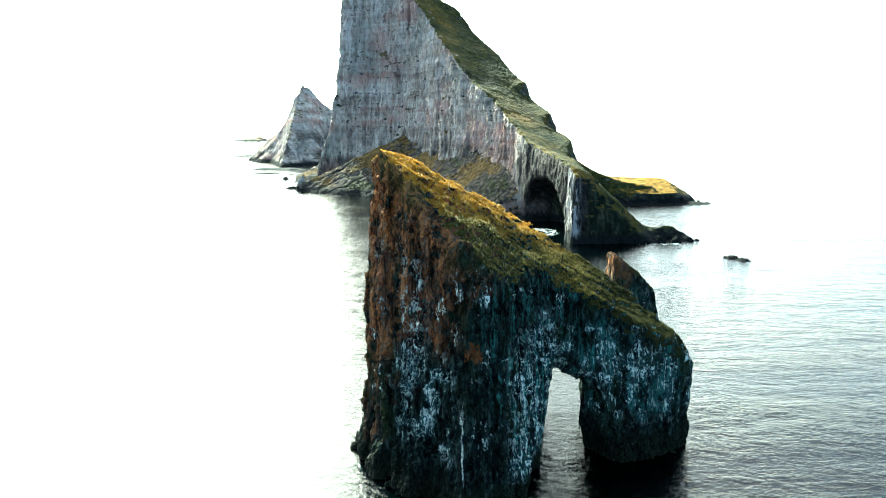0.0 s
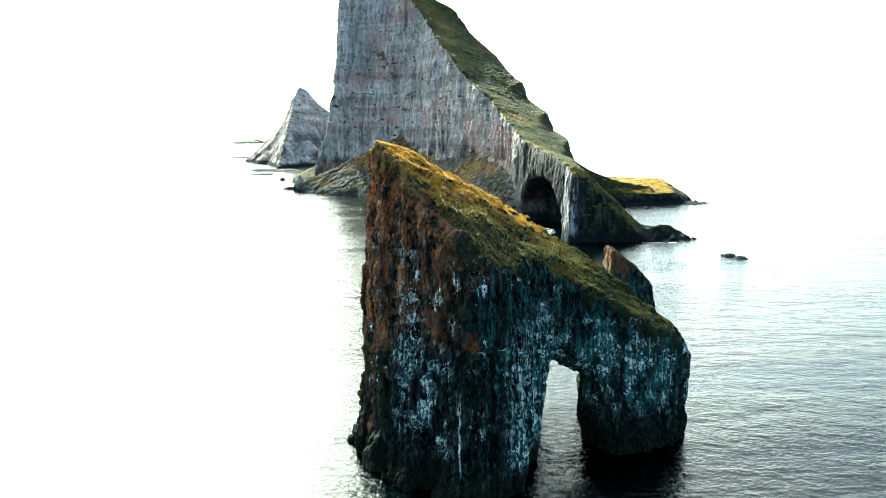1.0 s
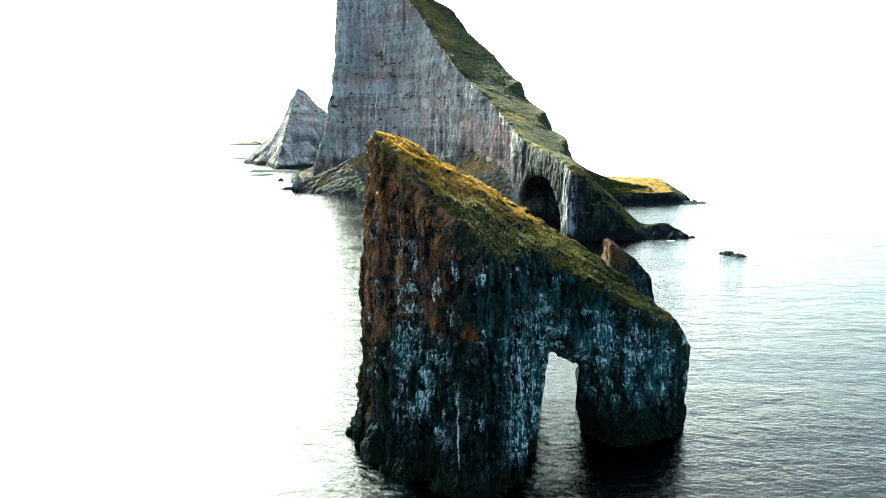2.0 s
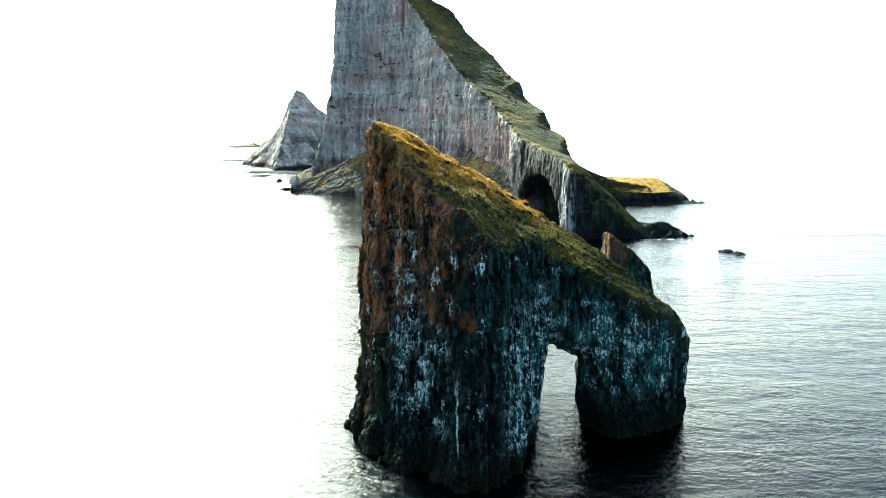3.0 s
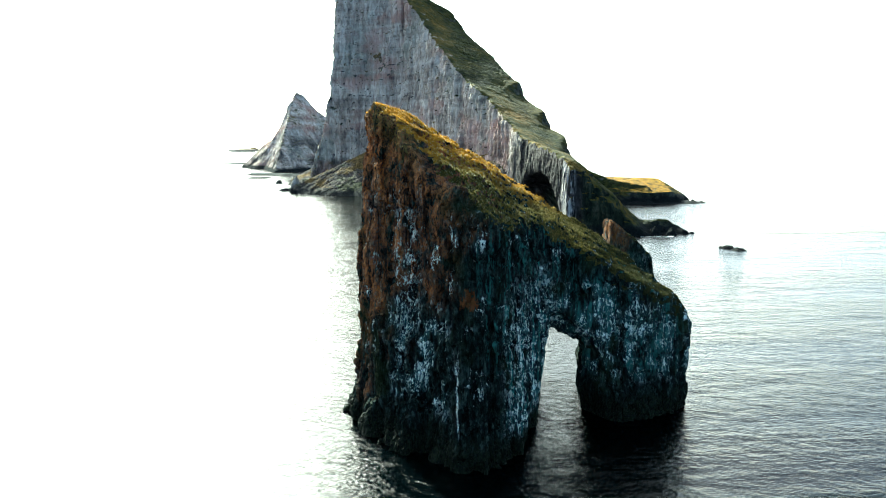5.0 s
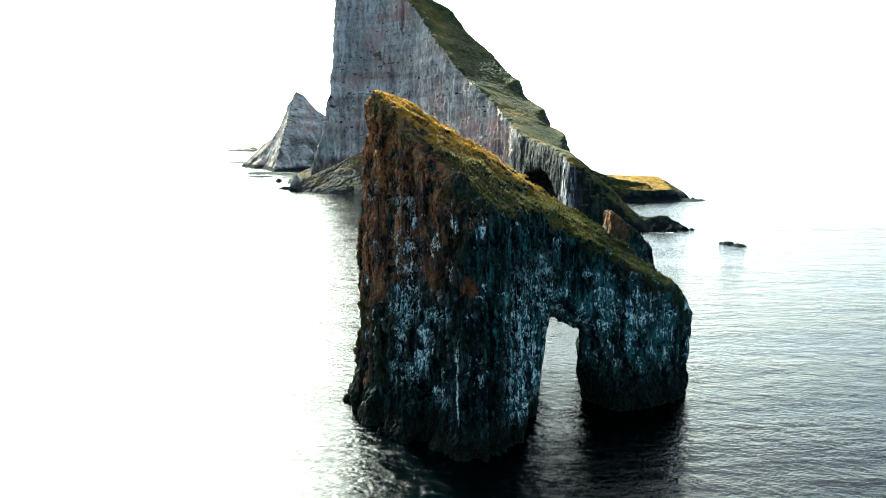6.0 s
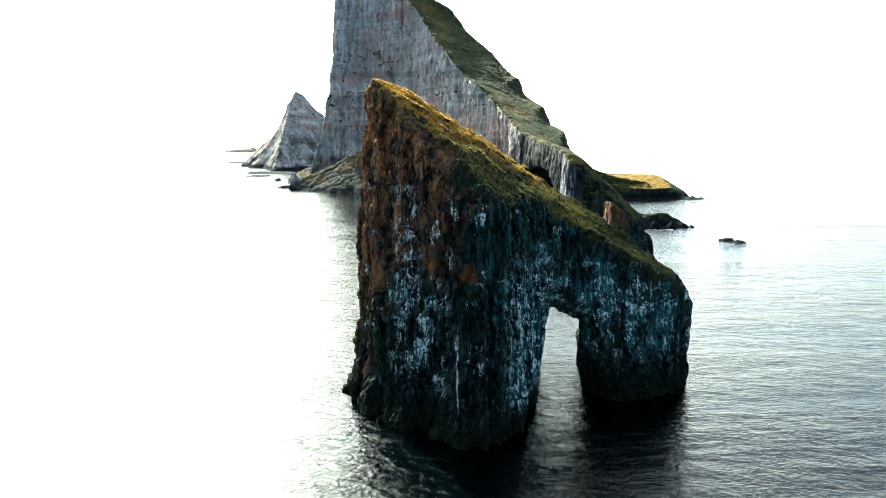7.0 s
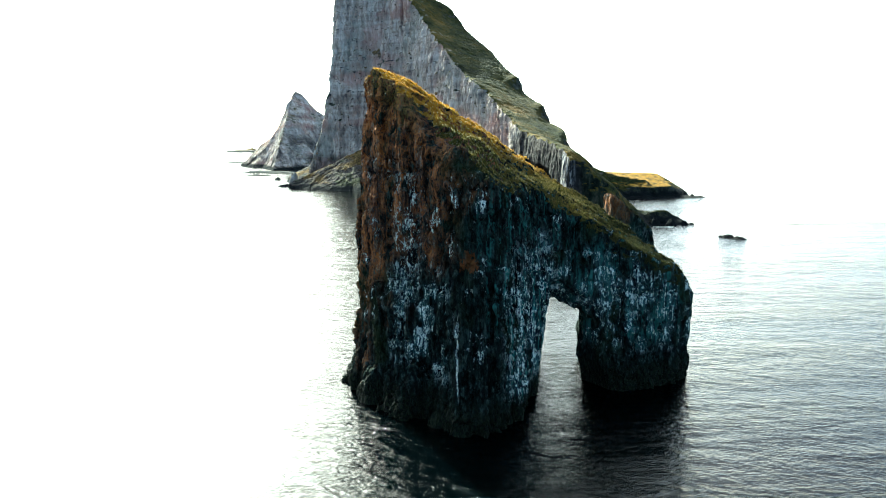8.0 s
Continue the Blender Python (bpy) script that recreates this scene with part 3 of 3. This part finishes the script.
def arch_shape(x, y, z):
    d = plan_distance(x, y, ARCH_PLAN)
    east = np.clip((x - 8) / 6, 0, 1) * np.clip((200 - y) / 4, 0, 1) * (x < 26)        # the jamb stands plumb
    flare = np.interp(z, [-4, 0, 3, 8, 20, 45, 72], [2.5, 2.2, 1.8, 0.4, 0.2, -0.3, -0.4])
    flare = flare * (1 - east) * (1 - 0.9 * np.clip((x - 42) / 8, 0, 1)) + 0.2 * east - 0.6 * np.clip((x - 46) / 6, 0, 1) * np.clip((14 - z) / 14, 0, 1)
    wall = d - flare + np.interp(z, [5, 30, 50, 70], [-1.2, -0.2, 0.1, 0.6]) * np.clip((-x - 5) / 8, 0, 1)
    top = arch_top(x, y) - 0.55 * np.clip(shelf_width(x) + d, 0, 7)     # bare shelf below the turf
    p = np.stack([x, y, z], 1)
    near = np.abs(np.maximum(wall, z - top)) < 6
    bulge = np.zeros(len(x))
    bulge[near] = 1.0 * fbm(p[near], (11, 11, 30), 3, 3) + 0.5 * fbm(p[near], (3.2, 3.2, 20), 2, 11)
    flute = np.zeros(len(x))                                                         # upright buttresses parted by deep clefts
    flute[near] = 1.5 * np.clip(1 - np.abs(fbm(p[near], (6.5, 6.5, 55), 3, 15)) / 0.16, 0, 1)
    lumps = np.zeros(len(x))
    lumps[near] = 0.7 * fbm(p[near], (9, 9, 9), 3, 21) + 0.35 * fbm(p[near], (2.4, 2.4, 2.4), 2, 23)
    wall = wall + bulge + flute * np.where(x > 24, 0.45, 0.8)
    solid = smax(wall, (z - top) * 0.8 + lumps * np.clip((x + 16) / 12, 0.25, 1), np.interp(x, [-14, 4, 20, 40], [0.6, 1.2, 1.8, 4.0]))
    knob = np.sqrt((x - 3.2) ** 2 + (y - 169.5) ** 2 + ((z - 49) * 0.6) ** 2) - 2.5 + 0.9 * bulge
    ledge = np.sqrt(((x + 17.6) / 3.4) ** 2 + ((y - 200) / 6.5) ** 2 + (z / 10.0) ** 2) * 3.5 - 3.5 + 1.0 * bulge
    bench = np.sqrt(((x + 14.0) / 4.2) ** 2 + ((y - 189.5) / 4.2) ** 2 + (z / 7.5) ** 2) * 4 - 4 + 0.8 * bulge
    apron = np.sqrt(((x + 4.5) / 6.5) ** 2 + ((y - 178) / 4.2) ** 2 + (z / 11.0) ** 2) * 4 - 4 + 1.1 * bulge
    solid = smin(smin(solid, knob, 3.0), smin(smin(ledge, bench, 1.0), apron, 1.5), 1.0)
    # the passage: plumb western jamb, low roof that lifts into a dark alcove towards the sea
    fore = np.clip(203 - y, 0, 9)
    left = 20.6 + 0.13 * z + 0.114 * (y - 193) - x
    right = x - np.interp(z, [-3, 2, 6, 10, 15, 20], [33.0, 32.6, 31.6, 32.4, 32.2, 30.4]) - np.where(y > 203, 0.153 * (y - 203), 0.55 * fore)
    roof = z - 19.3 - 0.75 * fore + 0.5 * np.clip(x - 26, 0, 12)
    hole = smax(smax(left, right, 1.0), roof + 0.3 * bulge, 1.5)
    hole = np.maximum(hole, 190 - y)
    return smax(solid, -hole, 1.0)


def sea_arch():
    verts, quads = surface(arch_shape, (-26, 159, -2.5), (64, 242, 76), 0.52)
    verts, quads = finer(verts, quads)
    nrm, _ = normals(verts, quads)
    steep = np.clip(1.2 - nrm[:, 2], 0.25, 1)
    steep = steep * np.where((verts[:, 0] > 17) & (verts[:, 0] < 37) & (verts[:, 1] > 191) & (verts[:, 2] < 27), 0.55, 1.0)    # the swept passage is smoother
    columns = fbm(verts, (1.6, 1.6, 14), 3, 31)
    beds = fbm(verts, (14, 14, 2.4), 3, 41)
    chips = fbm(verts, (0.9, 0.9, 1.2), 3, 51)
    bend = verts + 0.7 * np.stack([fbm(verts, (4, 4, 5), 2, s) for s in (56, 57, 58)], 1)
    big, gap = blocks(bend, (2.4, 2.4, 8), 5)
    small, crack = blocks(bend, (1.3, 1.3, 2.6), 6)
    level = np.mod((verts[:, 2] + 3.5 * fbm(verts, (20, 20, 12), 3, 61)) / 4.2, 1.0)    # ledges of the lava beds
    relief = 0.75 * big - 0.55 * np.clip(1 - gap / 0.14, 0, 1) + 0.2 * small - 0.2 * np.clip(1 - crack / 0.2, 0, 1) - 0.25 * (level - 0.5)
    verts = verts + nrm * (steep * (-0.28 * np.abs(columns) + 0.2 * beds + 0.25 * chips + 0.1 + relief))[:, None]
    arch = thing("sea_arch", "tall basalt sea arch with sloping golden turf top", "sea arch")
    nrm, face = normals(verts, quads)
    mid = verts[quads].mean(1)
    fn = face / (np.linalg.norm(face, axis=1, keepdims=True) + 1e-9)
    fray = fbm(mid, (2.5, 2.5, 2.5), 3, 27)
    sunk = arch_top(mid[:, 0], mid[:, 1]) - mid[:, 2]                                  # how far below the turf's plane
    lies = (nrm[quads].mean(1)[:, 2] > 0.56 + 0.1 * fray) & (sunk < np.interp(mid[:, 0], [-5, 12, 30, 50], [1.3, 1.8, 2.2, 4.5]) + 0.9 * fray) & (mid[:, 2] > 14)
    lies &= plan_distance(mid[:, 0], mid[:, 1], ARCH_PLAN) + 0.8 * shelf_width(mid[:, 0]) < 0.8 + 1.5 * fray
    east = mid[:, 0] > 21.5 + 0.1 * (mid[:, 1] - 192)
    split_skin(verts, quads, [("pillar", ~lies & ~east, ARCH_ROCK, "rust-brown and black cliff streaked with bird lime", False),
                              ("arch_leg", ~lies & east, ARCH_ROCK, "dark cliff spanning the opening, spotted white", False),
                              ("turf_top", lies, ARCH_TURF, "sloping turf of dry golden grass", True)], arch)
    # tussocks
    ok = np.flatnonzero(lies & (fn[:, 2] > 0.5))
    rng = np.random.default_rng(4)
    picks = rng.choice(ok, min(len(ok), 32000), replace=False)
    tv, tf = [], []
    for i in picks:
        c, size = mid[i], rng.uniform(0.2, 0.45)
        for b in range(4):
            a = rng.uniform(0, 2 * math.pi)
            out = np.array([math.cos(a), math.sin(a), 0])
            side = np.array([-math.sin(a), math.cos(a), 0]) * size * 0.28
            tip = c + out * size * rng.uniform(0.2, 0.7) + np.array([0, 0, size * rng.uniform(0.6, 1.2)])
            n = len(tv)
            tv += [c - side - out * 0.1, c + side - out * 0.1, tip]
            tf.append((n, n + 1, n + 2))
    grass = skin("grass", np.array(tv), np.array(tf), TUFT, arch, False)
    tagged(grass, "golden tussock grass", kind="stuff")


sea_arch()


# ---- small stack behind ----
def stack_shape(x, y, z):
    u, w = x - 50.2, y - 244
    p = np.stack([x, y, z], 1)
    rough = 1.0 * fbm(p, (7, 7, 12), 4, 61)
    body = np.maximum(np.interp(z, [0, 20, 30, 41], [43.0, 44.2, 44.8, 45.2]) - x, x - np.interp(z, [0, 20, 32], [58.5, 57.0, 56.4]))
    body = np.maximum(body, np.abs(w) - np.interp(z, [0, 30, 42], [7.5, 6.5, 5.0]))
    top = 40.6 - 0.35 * np.clip(u + 4.6, 0, 2.2) - 0.95 * np.clip(u + 2.4, 0, 20)
    return smax(body + 0.7 * rough, (z - top) * 0.75 + 0.4 * rough, 0.8)


def sea_stack():
    verts, quads = finer(*surface(stack_shape, (34, 230, -3), (70, 258, 46), 0.8))
    nrm, _ = normals(verts, quads)
    verts = verts + nrm * (0.4 * fbm(verts, (1.6, 1.6, 5), 3, 71))[:, None]
    st = thing("sea_stack", "small pointed basalt stack behind the arch", "sea stack")
    skin("rock", verts, quads, STACK_ROCK, st, smooth=False)


sea_stack()

# ---- the high island ----
RIM_Y = [540, 560, 620, 672, 740, 797, 860, 935, 1000, 1030, 1075, 1130]
RIM_X = [80, 78, 68, 62, 46, 29, 10, -10, -36, -58, -128, -150]
RIM_Z = [36, 46, 55, 62, 84, 104, 134, 170, 210, 236, 258, 262]


def island_shape(x, y, z):
    p = np.stack([x, y, z], 1)
    rx, rz = np.interp(y, RIM_Y, RIM_X), np.interp(y, RIM_Y, RIM_Z)
    s = (x - rx) * np.interp(y, [540, 900, 1000, 1060, 1100], [0.97, 0.96, 0.85, 0.6, 0.6])     # inland from the cliff's rim
    shoulder = np.interp(y, [540, 600, 720, 870, 960, 1000, 1060], [8, 16, 47, 64, 61, 57, 50])
    crag = plan_noise(x, y, 60, 81)
    steps = np.clip((s - shoulder) / 14, 0, 1)
    top = rz - np.interp(y, [600, 870, 930, 1000, 1060], [0.4, 0.4, 0.52, 0.7, 0.85]) * s - np.interp(y, [560, 720, 880, 1000], [0.55, 0.8, 1.25, 1.6]) * np.clip(s - shoulder, 0, None) - 12 * steps * steps * (3 - 2 * steps) * (y > 640) + 2.5 * crag
    bed = np.mod((top - 98 + 3 * crag) / 26, 1.0)                     # lava beds crop out as bluffs on the landward slope
    top = top + 12 * np.clip((s - 0.72 * shoulder) / 12, 0, 1) * np.clip((y - 640) / 40, 0, 1) * np.clip((116 - top) / 12, 0, 1) * (np.clip(bed / 0.2, 0, 1) - bed - 0.4)
    # cliff towards the sea, with a batter
    near = (np.abs(s) < 40) & (z < rz + 20)
    rough = np.zeros(len(x))
    rough[near] = 4 * fbm(p[near], (40, 40, 90), 4, 91) + 1.2 * fbm(p[near], (12, 12, 50), 3, 95)
    cliff = -s - 0.10 * (rz - z) + rough * np.interp(y, [640, 760], [0.5, 1.0])
    north = (y - 1104) * 0.9 + 0.03 * z + rough
    west = np.interp(z, [10, 40, 60, 85, 147, 215, 260], [-156, -149, -139, -133, -122, -118, -116]) - x + 0.6 * rough
    south = 548 - y + 0.3 * rough - np.clip(30 - z, 0, 30) * 0.15
    main = smax(smax(smax(cliff, west, 6), north, 8), south, 4)
    main = smax(main, (z - top) * 0.75, np.interp(y, [680, 800], [2.0, 4.0]))
    # sea cave under the southern cliff
    cave = np.sqrt(((x - 68) / 25) ** 2 + ((y - 619) / 57) ** 2 + ((z - 2) / 32) ** 2) - 1
    main = smax(main, -cave * 18 - 0.3 * rough, 3)
    # scree apron below the cliff
    foot = np.interp(y, [652, 682, 708, 760, 900, 985, 1080], [-30, 30, 42, 46, 52, 62, 20])
    scree = z - (foot + 0.78 * np.clip(s, -200, 6) + 5 * crag)
    scree = np.maximum(np.maximum(scree * 0.75, -s - 85), s - 14)
    main = smin(main, scree, 4)
    # spur that runs out to the western point
    t = np.clip((x + 50) / -100, 0, 1.04)
    crest = 60 - 46 * t + 3 * crag
    off = np.abs(y - (985 - 12 * t))
    bank = np.where(y < 985 - 12 * t, 0.62, 1.0)
    spur = (z - (crest - bank * off)) * 0.75
    shore = np.maximum(np.interp(x, [-160, -110, -76, -30], [965, 915, 888, 880]) - y, np.maximum(-158 - x, x + 30)) + 0.6 * rough + 2 * crag
    spur = smax(spur, shore, 3)
    main = smin(main, spur, 4)
    # low turf-covered eastern point
    px, py = x - 178, y - 806
    high = np.clip(10 + 0.17 * (y - 793) + 1.6 * crag, 5, 19) - 0.6 * np.clip(x - 206 + 3 * crag, 0, None)
    table = np.maximum(np.sqrt(((px - 2) / 47) ** 2 + ((py - 16) / 36) ** 2) * 30 - 30, z - high) + 0.9 * crag
    neck = np.maximum(z - np.minimum(13.5 + 23 * np.exp(-np.clip(x - 122, 0, 200) / 27) + 1.0 * crag, 0.8 * (y - 781) + 2 * crag), np.maximum(np.abs(y - 826) - 50, np.maximum(115 - x, x - 185))) * 0.8
    table = smin(table, neck, 5)
    reef = z - (4.2 + 2.2 * crag - 0.13 * np.sqrt((px - 14) ** 2 * 1.1 + (py + 2) ** 2 * 2.2))
    main = smin(main, smin(table, reef, 2), 6)
    # boulder spit off the southern head
    sx = np.clip((x - 100) / 52, 0, 1)
    stones = np.zeros(len(x))
    low = (z < 17) & (x > 80) & (y < 620)
    stones[low] = 1.3 * fbm(p[low], (6, 6, 6), 3, 99)
    spit = z - (12.5 - 6.5 * sx + 2.2 * stones - 0.55 * np.abs(y - 578 + 16 * sx) - 0.9 * np.clip(x - 150, 0, None))
    return smin(main, np.maximum(spit * 0.8, 92 - x), 2)


def high_island():
    verts, quads = finer(*surface(island_shape, (-190, 520, -4), (250, 1150, 272), 2.7))
    nrm, _ = normals(verts, quads)
    steep = np.clip(1.1 - nrm[:, 2], np.where(verts[:, 0] < np.interp(verts[:, 1], RIM_Y, RIM_X), 0.35, 0.12), 1)
    columns = fbm(verts, (7, 7, 60), 4, 101)
    beds = fbm(verts, (80, 80, 6), 3, 111)
    chips = fbm(verts, (4, 4, 5), 3, 121)
    layer = np.mod((verts[:, 2] + 14 * fbm(verts, (60, 60, 40), 3, 125)) / 11, 1.0)     # lava beds, each with a ledge
    bend = verts + 5 * np.stack([fbm(verts, (25, 25, 40), 2, s) for s in (156, 157, 158)], 1)
    big, gap = blocks(bend, (7, 7, 55), 15)
    small, _ = blocks(bend, (4, 4, 14), 16)
    gully = np.clip(1 - np.abs(fbm(verts, (38, 38, 260), 3, 161)) / 0.12, 0, 1)
    verts = verts + nrm * (steep * np.where(verts[:, 0] > 84, 1.0, np.interp(verts[:, 1], [620, 800], [0.4, 1.0])) * (0.9 * big - 0.8 * np.clip(1 - gap / 0.12, 0, 1) + 0.45 * small - 0.7 * np.abs(columns) + 0.5 * beds + 0.9 * chips + 0.5 * (layer - 0.5) - np.interp(verts[:, 1], [650, 800], [0.4, 3.0]) * gully))[:, None]
    isle = thing("rocky_island", "steep rocky island with sheer cliffs and grass slope", "island")
    nrm, _ = normals(verts, quads)
    mid, up = verts[quads].mean(1), nrm[quads].mean(1)[:, 2]
    s = mid[:, 0] - np.interp(mid[:, 1], RIM_Y, RIM_X)
    point = (mid[:, 0] > 135) & (mid[:, 1] > 680)
    spit = (mid[:, 0] > 104) & (mid[:, 1] < 620) & (mid[:, 2] < 14) & ~point
    spur = (s < -4) & (up > 0.42) & ~spit
    slope = (s >= -4) & (up > 0.5) & ~point & ~spit
    rest = ~(point | spit | spur | slope)
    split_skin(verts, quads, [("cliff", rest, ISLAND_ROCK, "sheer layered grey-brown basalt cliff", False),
                              ("grass_slope", slope, ISLAND_ROCK, "steep olive-brown grass slope", True),
                              ("scree_apron", spur, SCREE, "grassy scree below the cliff", False),
                              ("low_point", point, ISLAND_ROCK, "low point with bright golden turf", True),
                              ("boulder_spit", spit, ISLAND_ROCK, "dark boulder spit at the waterline", False)], isle)


high_island()


# ---- far island and reefs ----
def far_shape(x, y, z):
    p = np.stack([x, y, z], 1)
    crag = fbm(p, (50, 50, 90), 5, 131)
    u = x + 272
    top = 146 - np.where(u < 0, np.interp(-u, [0, 5, 14, 45, 85, 105], [0, 26, 44, 90, 128, 150]), np.interp(u, [0, 20, 45, 60, 120], [0, 16, 40, 52, 120]))
    top = top - 0.55 * np.abs(y - 1710) + 9 * crag
    return (z - top) * 0.6


def far_island():
    verts, quads = finer(*surface(far_shape, (-450, 1420, -4), (-70, 2000, 165), 5.5))
    nrm, _ = normals(verts, quads)
    verts = verts + nrm * (2.0 * fbm(verts, (12, 12, 50), 4, 141))[:, None]
    isle = thing("distant_island", "distant hazy pointed rock island", "island")
    skin("rock", verts, quads, FAR_ROCK, isle, smooth=False)


far_island()


def flat_rock(name, x, y, lx, ly, h, seed, mat, label, step, group="", rug=0.5):
    """A low, ragged rock that breaks the water."""
    def shape(px, py, pz):
        u, w = (px - x) / lx, (py - y) / ly
        r = fbm(np.stack([px, py, pz], 1), (lx * 0.35, ly * 0.35, h * 1.2), 4, seed)
        return pz - h * (1 - u * u - w * w) - h * rug * r

    verts, quads = surface(shape, (x - lx * 1.5, y - ly * 1.5, -1.5), (x + lx * 1.5, y + ly * 1.5, h * 2.4), step)
    rock = thing(name, label, "rock", group=group)
    skin("stone", verts, quads, mat, rock)


flat_rock("skerry", 157.0, 485, 3.2, 5.0, 1.6, 27, ISLAND_ROCK, "dark low skerry awash in the open sea", 0.3, rug=0.45)
flat_rock("skerry", 160.0, 477, 3.8, 5.0, 1.1, 28, ISLAND_ROCK, "dark low skerry awash in the open sea", 0.3, rug=0.45)
flat_rock("skerry", 153.8, 487, 1.4, 2.0, 1.0, 17, ISLAND_ROCK, "small dark skerry tip awash in the open sea", 0.25, rug=0.4)
flat_rock("reef", -262, 1390, 42, 30, 3, 9, FAR_ROCK, "flat dark reef off the rocky shore", 2.0)
flat_rock("reef", -259, 1288, 22, 14, 2, 10, FAR_ROCK, "flat dark reef off the rocky shore", 1.2)
flat_rock("reef", -415, 1912, 55, 30, 3, 12, FAR_ROCK, "flat dark reef off the rocky shore", 4.0)
flat_rock("reef", -690, 3210, 65, 90, 12, 13, FAR_ROCK, "long flat islet near the horizon", 8.0)
flat_rock("sea_rock", -157, 976, 6, 6, 15, 14, ISLAND_ROCK, "blunt rock pillar on the shore point", 1.0)
flat_rock("sea_rock", -172, 1003, 8, 5, 2.5, 15, ISLAND_ROCK, "small dark rock off the point", 0.6)
flat_rock("sea_rock", -208, 1160, 4, 4, 3, 16, ISLAND_ROCK, "small dark rock off the point", 0.6)

flat_rock("boulder", -14.5, 188, 3.2, 3.2, 4, 21, ARCH_ROCK, "rounded dark boulder at the foot of the arch", 0.4)
flat_rock("boulder", 1.5, 172, 3.6, 3.2, 6, 22, ARCH_ROCK, "rounded dark boulder at the foot of the arch", 0.4)
flat_rock("boulder", -10, 182, 3.2, 3, 3.5, 23, ARCH_ROCK, "rounded dark boulder at the foot of the arch", 0.4)


def sea_foam(label, x, y, rx, ry, seed, level):
    """Torn lace of foam lying on the water."""
    step = 0.35
    gx, gy = np.meshgrid(np.arange(-rx, rx, step), np.arange(-ry, ry, step), indexing="ij")
    gx, gy = gx.ravel(), gy.ravel()
    p = np.stack([x + gx, y + gy, 0 * gx], 1)
    lace = 1 - 2.2 * np.abs(fbm(p, (5, 3, 5), 4, seed)) - 0.9 * ((gx / rx) ** 2 + (gy / ry) ** 2)
    c = p[lace > level]
    corner = np.array([(-1, -1, 0), (1, -1, 0), (1, 1, 0), (-1, 1, 0)]) * step / 2
    verts = (c[:, None] + corner).reshape(-1, 3) + np.array([0, 0, 0.06])
    ob = skin("sea_foam", verts, np.arange(len(verts)).reshape(-1, 4), FOAM)
    tagged(ob, label, "foam", kind="stuff")


FOAM, foam_nt, foam_bsdf = material("foam")
foam_nt.links.new(ramp(foam_nt, noise_tex(foam_nt, coords(foam_nt, 1.5, 1.5, 1.5), 1, 4, 0.6), [(0.35, (0.1, 0.14, 0.15)), (0.65, (0.42, 0.46, 0.47))]), foam_bsdf.inputs["Base Color"])
sea_foam("thin white foam washing out of the sea cave", 66, 606, 12, 26, 5, 0.25)
sea_foam("thin white foam washing along the boulder spit", 132, 541, 22, 5, 6, 0.45)

for k, (rx, ry, rr, rh) in enumerate([(219, 803, 4, 3.0), (226, 799, 3, 2.2), (233, 798, 2.5, 1.2), (210, 789, 4, 2.5), (121, 556, 4, 5), (133, 553, 4, 4), (143, 551, 3.5, 3.4), (152, 555, 3, 2.4), (157, 557, 2, 1.2)]):
    flat_rock("boulder", rx, ry, rr, rr, rh, 40 + k, ISLAND_ROCK, "dark wet boulder at the island's shore", 0.5, group="shore boulders", rug=0.45)
